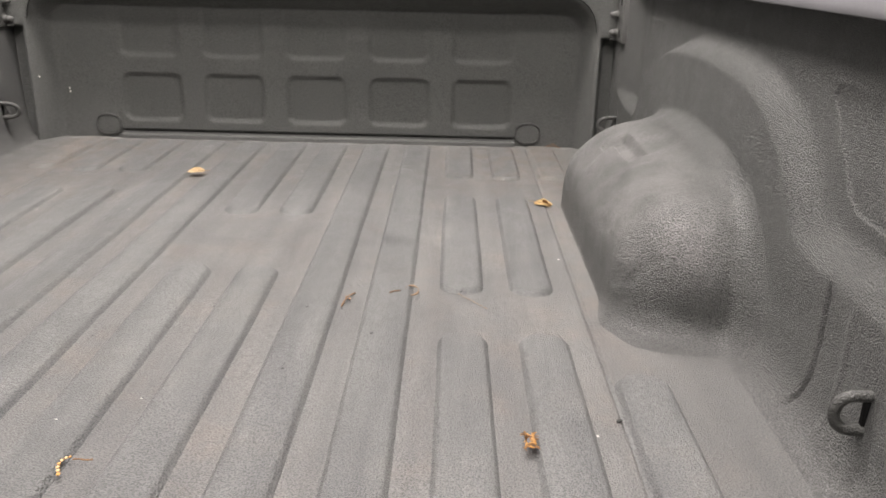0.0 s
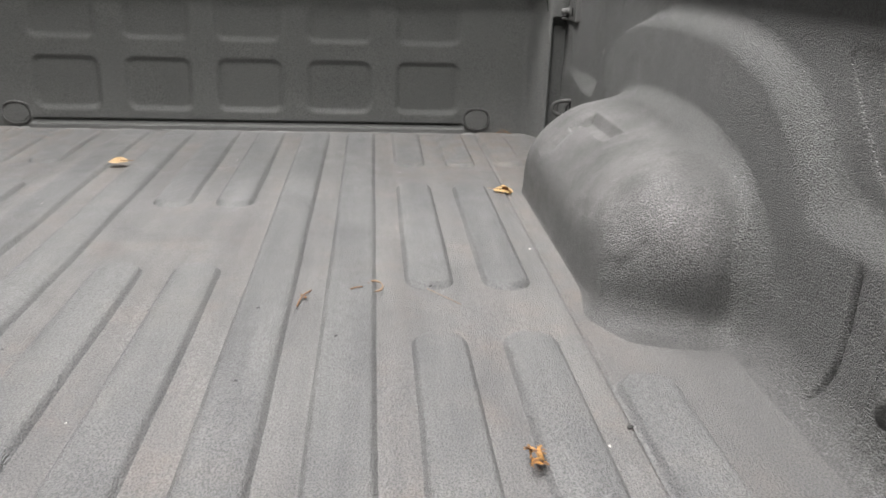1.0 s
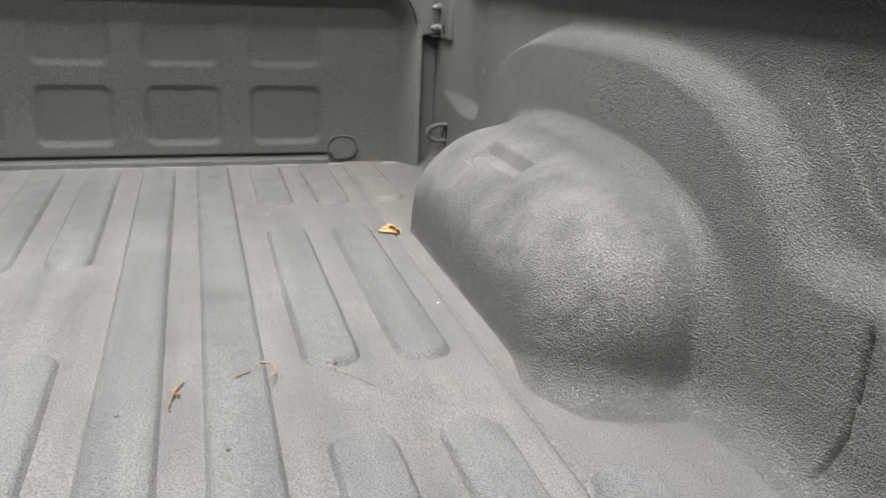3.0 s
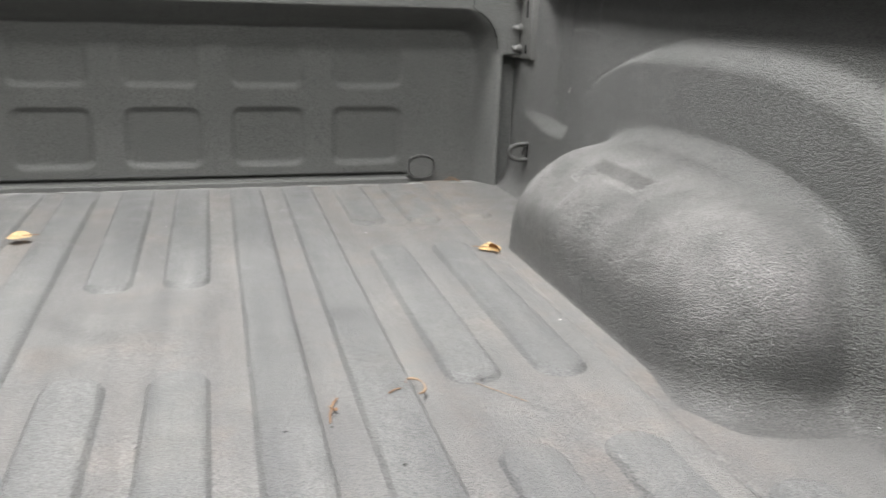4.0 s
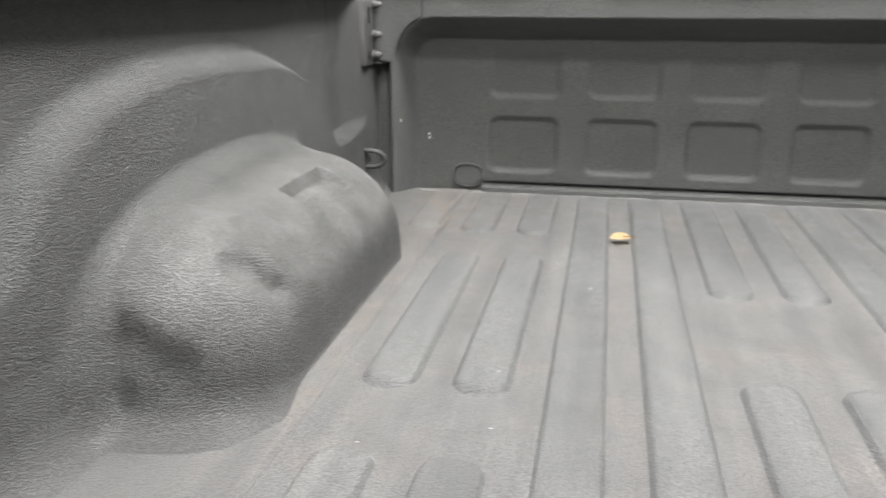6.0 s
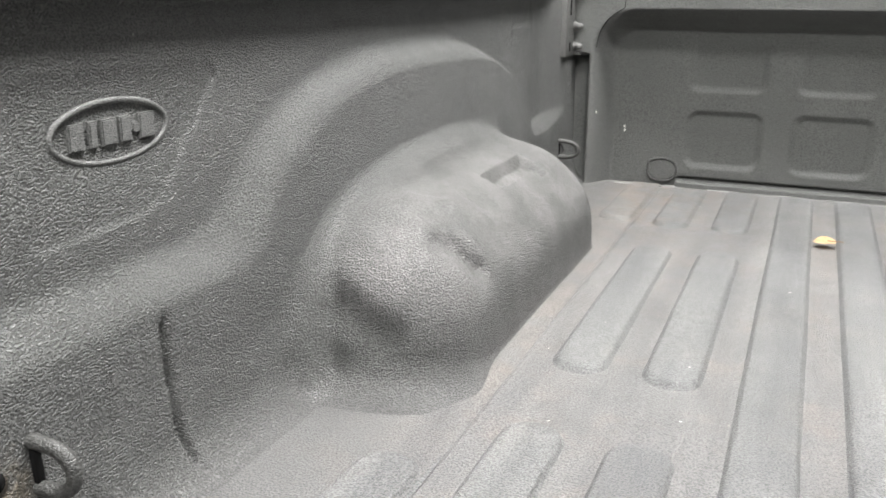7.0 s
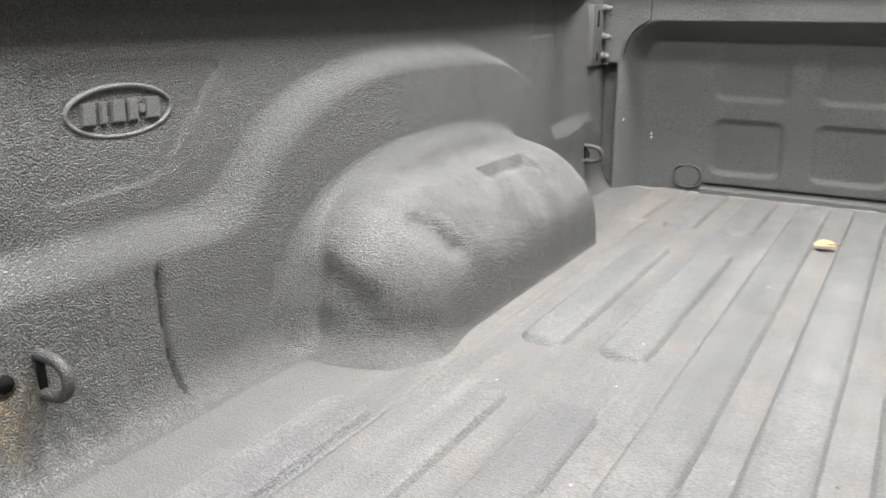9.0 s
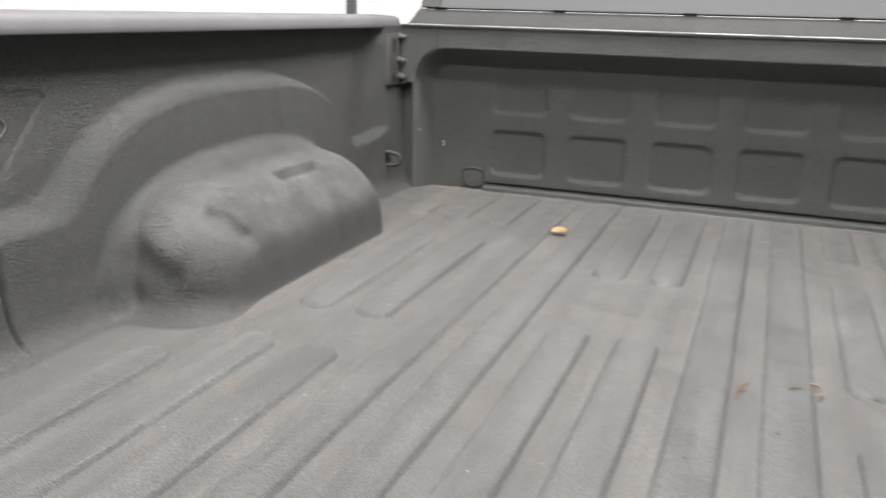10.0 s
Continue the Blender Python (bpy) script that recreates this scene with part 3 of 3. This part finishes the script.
# ---- corner brackets ----
for sign in (-1, 1):
    thing = tagged(new("corner_bracket"), "dark coated steel corner bracket with three bolts", "bracket", "brackets at the front corners")
    thing.location = (CX + sign * 0.80, 2.36, 0.305)
    under(part("plate", box(*sorted((CX + sign * 0.8000, CX + sign * 0.820)), 2.320, 2.394, 0.304, 0.445, 0.002), STEEL), thing)
    under(part("tab", box(*sorted((CX + sign * 0.785, CX + sign * 0.803)), 2.392, 2.402, 0.305, 0.309, 0.001), STEEL), thing)
    for z in (0.325, 0.37, 0.436):
        bm = bmesh.new()
        for r0, r1, h, off in ((0.011, 0.011, 0.003, 0.0015), (0.009, 0.0055, 0.017, 0.011)):
            bmesh.ops.create_cone(bm, cap_ends=True, segments=14, radius1=r0, radius2=r1, depth=h, matrix=Matrix.Translation((CX + sign * (0.8000 - off), 2.388, z)) @ Matrix.Rotation(-sign * math.pi / 2, 4, "Y"))
        under(part("bolt", bm, STEEL), thing)
    for y, z0, z1 in ((2.352, 0.395, 0.432), (2.352, 0.315, 0.335)):
        under(part("slot", box(*sorted((CX + sign * 0.7990, CX + sign * 0.804)), y - 0.004, y + 0.006, z0, z1, 0.001), DARK, None, "dark slot"), thing)

# ---- raised oval badge on the left wall ----
badge = new("badge")
badge.parent = wall_left
tagged(badge, "raised oval badge coated like the wall")
B0, B1, BX = 1.006, 0.336, CX - 0.8442
oval = [(BX, B0 + 0.068 * math.cos(a), B1 + 0.0265 * math.sin(a)) for a in [2 * math.pi * k / 64 for k in range(64)]]
rim = tube(oval, 0.0029, 10, True)
part("oval_rim", rim, LINER_BADGE, badge)
for u, wide in ((-0.043, 0.017), (-0.0245, 0.009), (-0.006, 0.018), (0.0135, 0.014), (0.040, 0.020)):
    c = [(u - wide / 2, -0.0115), (u + wide / 2, -0.0115), (u + wide / 2 + 0.001, 0.0115), (u - wide / 2 + 0.001, 0.0115)]
    place = Matrix(((0, 0, 1, BX - 0.002), (1, 0, 0, B0), (0, 1, 0, B1), (0, 0, 0, 1)))
    part("bar", extrude_outline(c, 0.0062, place, 0.0014), LINER_BADGE, badge, smooth=False)
part("dot_mark", extrude_outline([(0.0265 + 0.0055 * math.cos(a), 0.0055 * math.sin(a)) for a in [2 * math.pi * k / 8 for k in range(8)]], 0.0056, place, 0.001), LINER_BADGE, badge, smooth=False)

# ---- workshop round the truck ----
ground = part("ground", box(-5.5, 5.5, -5.5, 8.0, GROUND - 0.1, GROUND), CONCRETE, smooth=False)
tagged(ground, "grey concrete workshop floor", "floor", kind="structure")
ceiling = part("ceiling", box(-5.5, 5.5, -5.5, 8.0, CEIL, CEIL + 0.1), DECK, smooth=False)
tagged(ceiling, "plain grey workshop ceiling", "ceiling", kind="structure")
for name, b in (("wall_west", (-5.5, -5.4, -5.5, 8.0)), ("wall_east", (5.4, 5.5, -5.5, 8.0)), ("wall_north", (-5.4, 5.4, 7.9, 8.0)), ("wall_south", (-5.4, 5.4, -5.5, -5.4))):
    w = part(name, box(*b, GROUND, CEIL), WHITE, smooth=False)
    tagged(w, "plain pale grey workshop wall", "wall", kind="structure")
# daylight behind frosted glass beside and ahead of the truck
for name, b in (("window_1", (-5.4, -5.36, 1.4, 7.86, -0.5, 2.4)), ("window_2", (-5.4, -2.4, 7.862, 7.9, -0.5, 2.4))):
    w = tagged(new(name), "wide frosted daylight window in the workshop wall", "window", kind="structure")
    w.location = (b[0], b[2], b[4])
    under(part("pane", box(*b), FROST, None, "bright frosted pane", smooth=False), w)
    for z in (b[4] - 0.06, b[5]):
        under(part("frame", box(b[0] - 0.02, b[1] + 0.03, b[2] - 0.03, b[3] + 0.02, z, z + 0.06), HOUSING, smooth=False), w)
pole = part("post", box(-3.77, -3.69, 7.66, 7.74, GROUND, CEIL, 0.005), GREY, smooth=False)
tagged(pole, "plain grey steel post before the white wall", "post", kind="structure")
for x, y, power in LAMPS:
    thing = tagged(new("ceiling_light"), "white oblong panel light on the workshop ceiling", "ceiling light", "rows of ceiling lights")
    thing.location = (x, y, CEIL)
    under(part("housing", box(x - 0.45, x + 0.45, y - 0.25, y + 0.25, CEIL - 0.07, CEIL, 0.01), HOUSING), thing)
    under(part("diffuser", box(x - 0.4, x + 0.4, y - 0.2, y + 0.2, CEIL - 0.085, CEIL - 0.07, 0.005), TUBE), thing)
    lamp = bpy.data.lights.new("panel_lamp", "AREA")
    lamp.shape, lamp.size, lamp.size_y, lamp.energy, lamp.color = "RECTANGLE", 0.76, 0.36, power, (0.985, 1.0, 1.005)
    ob = new("panel_lamp", lamp)
    ob.matrix_world = pose(x, y, CEIL - 0.09)

# ---- litter on the bed floor ----


def leaf(name, at, outline, turn, tilt, lift, material, label, curl=0.25, way=1):
    """A dry leaf: a small curled blade with a midrib."""
    thing = tagged(new(name), label, "leaf")
    thing.location = at
    bm = bmesh.new()
    size = max(abs(v) for p in outline for v in p)
    rings = []
    for s in (1.0, 0.72, 0.4):
        rings.append([bm.verts.new((u * s, v * s, lift + curl * ((v * s) ** 2 / size - 0.35 * (u * s) ** 2 / size) + 0.0006 * math.sin(9 * u / size + 4 * v / size))) for u, v in outline])
    mid = bm.verts.new((0, 0, lift - 0.001))
    n = len(outline)
    for p, q in zip(rings, rings[1:]):
        for j in range(n):
            bm.faces.new((p[j], p[(j + 1) % n], q[(j + 1) % n], q[j]))
    for j in range(n):
        bm.faces.new((rings[-1][j], rings[-1][(j + 1) % n], mid))
    bmesh.ops.solidify(bm, geom=bm.faces[:], thickness=0.0007)
    m = Matrix.Translation(at) @ Matrix.Rotation(turn, 4, "Z") @ Matrix.Rotation(tilt, 4, "X")
    bmesh.ops.transform(bm, matrix=m, verts=bm.verts)
    under(part("blade", bm, material), thing)
    stem = [m @ Vector((-way * size * (0.2 + 1.3 * k / 6), -0.0006 * k, lift + 0.001 + 0.0002 * k)) for k in range(7)]
    under(part("stem", tube(stem, 0.0007, 6), TWIG), thing)
    return thing


def lobes(a, b, n, depth, seed):
    rng = random.Random(seed)
    out = []
    for k in range(n):
        w = 2 * math.pi * k / n
        r = 1 - depth * (0.5 + 0.5 * math.cos(w * 5 + 1)) * rng.uniform(0.6, 1.0)
        out.append((a * r * math.cos(w), b * r * math.sin(w)))
    return out


flat = [(-0.021, -0.004), (-0.017, 0.004), (-0.012, 0.011), (-0.004, 0.015), (0.006, 0.016), (0.012, 0.012), (0.017, 0.007), (0.020, 0.001), (0.018, -0.006), (0.010, -0.011), (0.005, -0.010), (0.0, -0.015), (-0.006, -0.016), (-0.012, -0.010), (-0.016, -0.007)]
leaf("dry_leaf", (-0.227, 2.062, 0.0085), flat, 0.12, 0.20, 0.005, LEAF_C, "pale yellow dry leaf lying on the bed floor", 0.16, -1)
leaf("dry_leaf", (0.578, 1.888, 0.001), lobes(0.022, 0.011, 22, 0.15, 5), -0.5, 0.45, 0.006, LEAF_Y, "curled yellow dry leaf beside the wheel tub", 0.6)
leaf("dry_leaf", (0.583, 1.881, 0.005), lobes(0.013, 0.008, 18, 0.2, 8), -0.9, -0.5, 0.004, LEAF_B, "small brown leaf scrap on a yellow leaf", 0.9)


def crumple(at, size, label, seed):
    """A crumpled clump of leaf shreds: bent splinters laid criss-cross, with gaps between them."""
    rng = random.Random(seed)
    thing = tagged(new("leaf_clump"), label, "leaf clump")
    thing.location = at
    for k in range(30):
        c = Vector(at) + Vector((rng.uniform(-0.8, 0.8) * size, rng.uniform(-1.5, 1.5) * size, size * rng.uniform(0.1, 0.6)))
        turn, long, wide = rng.uniform(0, math.pi), size * rng.uniform(0.4, 0.85), size * rng.uniform(0.07, 0.17)
        lean = rng.uniform(-0.5, 0.5)
        bm = bmesh.new()
        rows = []
        for j in range(5):
            u = (j / 4 - 0.5) * 2 * long
            lift = lean * u + 0.35 * long * math.sin(math.pi * j / 4)
            w = wide * (0.35 + math.sin(math.pi * (j + 0.5) / 5))
            rows.append([bm.verts.new((u, w, lift)), bm.verts.new((u, -w, lift + 0.3 * wide))])
        for a, b in zip(rows, rows[1:]):
            bm.faces.new((a[0], a[1], b[1], b[0]))
        bmesh.ops.solidify(bm, geom=bm.faces[:], thickness=0.0006)
        bmesh.ops.transform(bm, matrix=Matrix.Translation(c) @ Matrix.Rotation(turn, 4, "Z"), verts=bm.verts)
        under(part("shred", bm, (LEAF_B, LEAF_O, LEAF_O, TWIG)[k % 4], smooth=False), thing)
    return thing


crumple((0.468, 0.943, 0.0086), 0.0088, "crumpled orange-brown leaf clump on a floor rib", 4)


def twig(name, points, radius, material, label, extra=()):
    thing = tagged(new(name), label, "twig")
    thing.location = points[0]
    under(part("stalk", tube(points, radius, 7), material), thing)
    for c, r, m in extra:
        bm = bmesh.new()
        bmesh.ops.create_icosphere(bm, subdivisions=2, radius=r, matrix=Matrix.Translation(c) @ Matrix.Diagonal((1.0, 1.2, 0.7, 1)))
        under(part("seed", bm, m), thing)
    return thing


twig("seed_stalk", [(0.213, 1.318, 0.002), (0.2155, 1.335, 0.004), (0.219, 1.346, 0.005), (0.2215, 1.358, 0.0035), (0.228, 1.372, 0.002)], 0.0011, TWIG, "brown seed stalk lying on the bed floor", [((0.2175, 1.346, 0.006), 0.0024, STALK), ((0.2225, 1.343, 0.004), 0.0024, TWIG)])
twig("curved_twig", [(0.300, 1.372, 0.003), (0.309, 1.384, 0.009)], 0.0010, TWIG, "short thin twig on a floor rib")
arc = [(0.316 + 0.013 * math.cos(a), 1.372 + 0.020 * math.sin(a), 0.0085) for a in [1.9 - 0.34 * k for k in range(11)]]
twig("curved_twig", arc, [0.0011 + 0.0006 * math.sin(k) for k in range(11)], STALK, "curled pale stalk across a floor rib")
twig("curved_twig", [(0.284, 1.357, 0.0105), (0.291, 1.362, 0.011), (0.300, 1.367, 0.010)], 0.0009, TWIG, "short thin twig on a floor rib")
twig("curved_twig", [(0.392, 1.376, 0.003), (0.404, 1.362, 0.0022), (0.418, 1.343, 0.0028), (0.436, 1.321, 0.002)], 0.00045, STALK, "long thin pale stalk on the bed floor")
bend = [(-0.0165, 0.868), (-0.0195, 0.874), (-0.0225, 0.880), (-0.0240, 0.886), (-0.0235, 0.892), (-0.0212, 0.8965), (-0.0180, 0.899)]
cat = twig("catkin", [(x, y, 0.0075) for x, y in bend], 0.0008, TWIG, "beaded yellow catkin with a dark stalk", [((x, y, 0.0078), 0.0021 - 0.0001 * k, LEAF_Y if k % 3 else LEAF_O) for k, (x, y) in enumerate(bend)])
tail = [(-0.014 + 0.003 * k, 0.8955 + 0.0008 * math.sin(k), 0.0072) for k in range(8)]
under(part("tail", tube(tail, [0.0008, 0.001, 0.0007, 0.0009, 0.0008, 0.0009, 0.0008, 0.0013], 6), TWIG), cat)
twig("curved_twig", [(0.64, 2.428, 0.008), (0.655, 2.434, 0.016), (0.668, 2.43, 0.012), (0.68, 2.436, 0.004)], 0.0009, TWIG, "tangled brown twig at the foot of the front panel")
twig("curved_twig", [(0.645, 2.436, 0.006), (0.66, 2.425, 0.012), (0.675, 2.43, 0.006)], 0.0008, TWIG, "tangled brown twig at the foot of the front panel")


def crumb(name, at, size, material, label, seed):
    rng = random.Random(seed)
    bm = bmesh.new()
    bmesh.ops.create_icosphere(bm, subdivisions=1, radius=size)
    for v in bm.verts:
        v.co *= rng.uniform(0.65, 1.25)
        v.co.z *= 0.45
    bmesh.ops.transform(bm, matrix=Matrix.Translation((at[0], at[1], at[2] + size * 0.3)) @ Matrix.Rotation(rng.uniform(0, 3), 4, "Z") @ Matrix.Diagonal((1.3, 0.8, 1, 1)), verts=bm.verts)
    return tagged(part(name, bm, material, smooth=False), label, "debris", "crumbs on the bed floor")


def top(x):
    """Height of the floor or of the rib at x."""
    return 0.009 if abs((abs(x) % PITCH) - PITCH / 2) < HALF - 0.004 and abs(x) < 0.66 else 0.0


PALE = [(0.572, 1.55, 4), (0.549, 0.976, 4), (0.012, 2.132, 3.2), (0.096, 2.168, 3.4), (0.236, 2.228, 3.4), (0.243, 2.008, 3), (0.373, 2.002, 3.2), (-0.276, 1.76, 3), (-0.38, 1.43, 2.6), (-0.370, 1.288, 2.6), (-0.501, 1.233, 2.4),
        (-0.473, 2.278, 3), (-0.468, 1.768, 2.2), (-0.508, 1.532, 2), (-0.56, 1.70, 2), (-0.213, 1.847, 1.8), (-0.343, 1.076, 2.6), (-0.377, 0.964, 2.4), (-0.46, 0.924, 2), (0.008, 1.034, 2.4), (-0.064, 0.968, 2.4), (-0.561, 1.434, 2.2)]
for k, (x, y, r) in enumerate(PALE):
    crumb("paint_chip", (x, y, top(x)), r * 0.00055, CHIP, "small pale chip on the bed floor", 20 + k)
DARKS = [(0.58, 1.009, 5), (0.166, 1.101, 3), (0.269, 1.21, 3), (0.396, 1.369, 3.4), (0.165, 1.296, 2.4), (0.214, 1.312, 2.4), (-0.12, 1.2, 2), (-0.30, 1.02, 2), (0.02, 1.31, 2)]
for k, (x, y, r) in enumerate(DARKS):
    crumb("dirt_crumb", (x, y, top(x)), r * 0.0008, BIT, "small dark crumb of dirt on the floor", 60 + k)
for k, (x, y, z) in enumerate([(-0.683, 2.452, 0.137), (-0.682, 2.452, 0.128), (-0.745, 2.415, 0.172)]):
    bm = bmesh.new()
    bmesh.ops.create_icosphere(bm, subdivisions=1, radius=0.003, matrix=Matrix.Translation((x, y, z)) @ Matrix.Diagonal((0.9, 0.5, 1.3, 1)))
    part("paint_fleck", bm, CHIP, wall_front, "small white paint fleck")
for k, (y, z, u, v) in enumerate([(1.066, 0.262, 0.0028, 0.0016), (1.071, 0.2645, 0.0014, 0.0032), (1.0605, 0.2595, 0.0016, 0.0015), (1.074, 0.268, 0.0012, 0.0018), (1.0635, 0.2605, 0.0010, 0.0012), (1.045, 0.416, 0.0015, 0.003)]):
    bm = bmesh.new()
    bmesh.ops.create_icosphere(bm, subdivisions=2, radius=1.0, matrix=Matrix.Translation((-(0.838 + 0.05 * max(z - 0.28, 0)) - 0.0005, y, z)) @ Matrix.Rotation(0.4, 4, "X") @ Matrix.Diagonal((0.0012, u * 0.7, v * 0.45, 1)))
    part("paint_fleck", bm, BEAD, wall_left, "small pale scuff in the coating")
for y, z, u, v, turn in ((2.243, 0.2185, 0.006, 0.0022, 0.0), (2.182, 0.250, 0.004, 0.006, 0.5), (2.176, 0.257, 0.002, 0.004, 0.2), (2.167, 0.318, 0.003, 0.0025, 0.0)):
    bm = bmesh.new()
    bmesh.ops.create_icosphere(bm, subdivisions=2, radius=1.0, matrix=Matrix.Translation((0.8395, y, z)) @ Matrix.Rotation(turn, 4, "X") @ Matrix.Diagonal((0.0012, u * 0.7, v * 0.7, 1)))
    part("paint_fleck", bm, BEAD, wall_right, "small pale scuff in the coating")
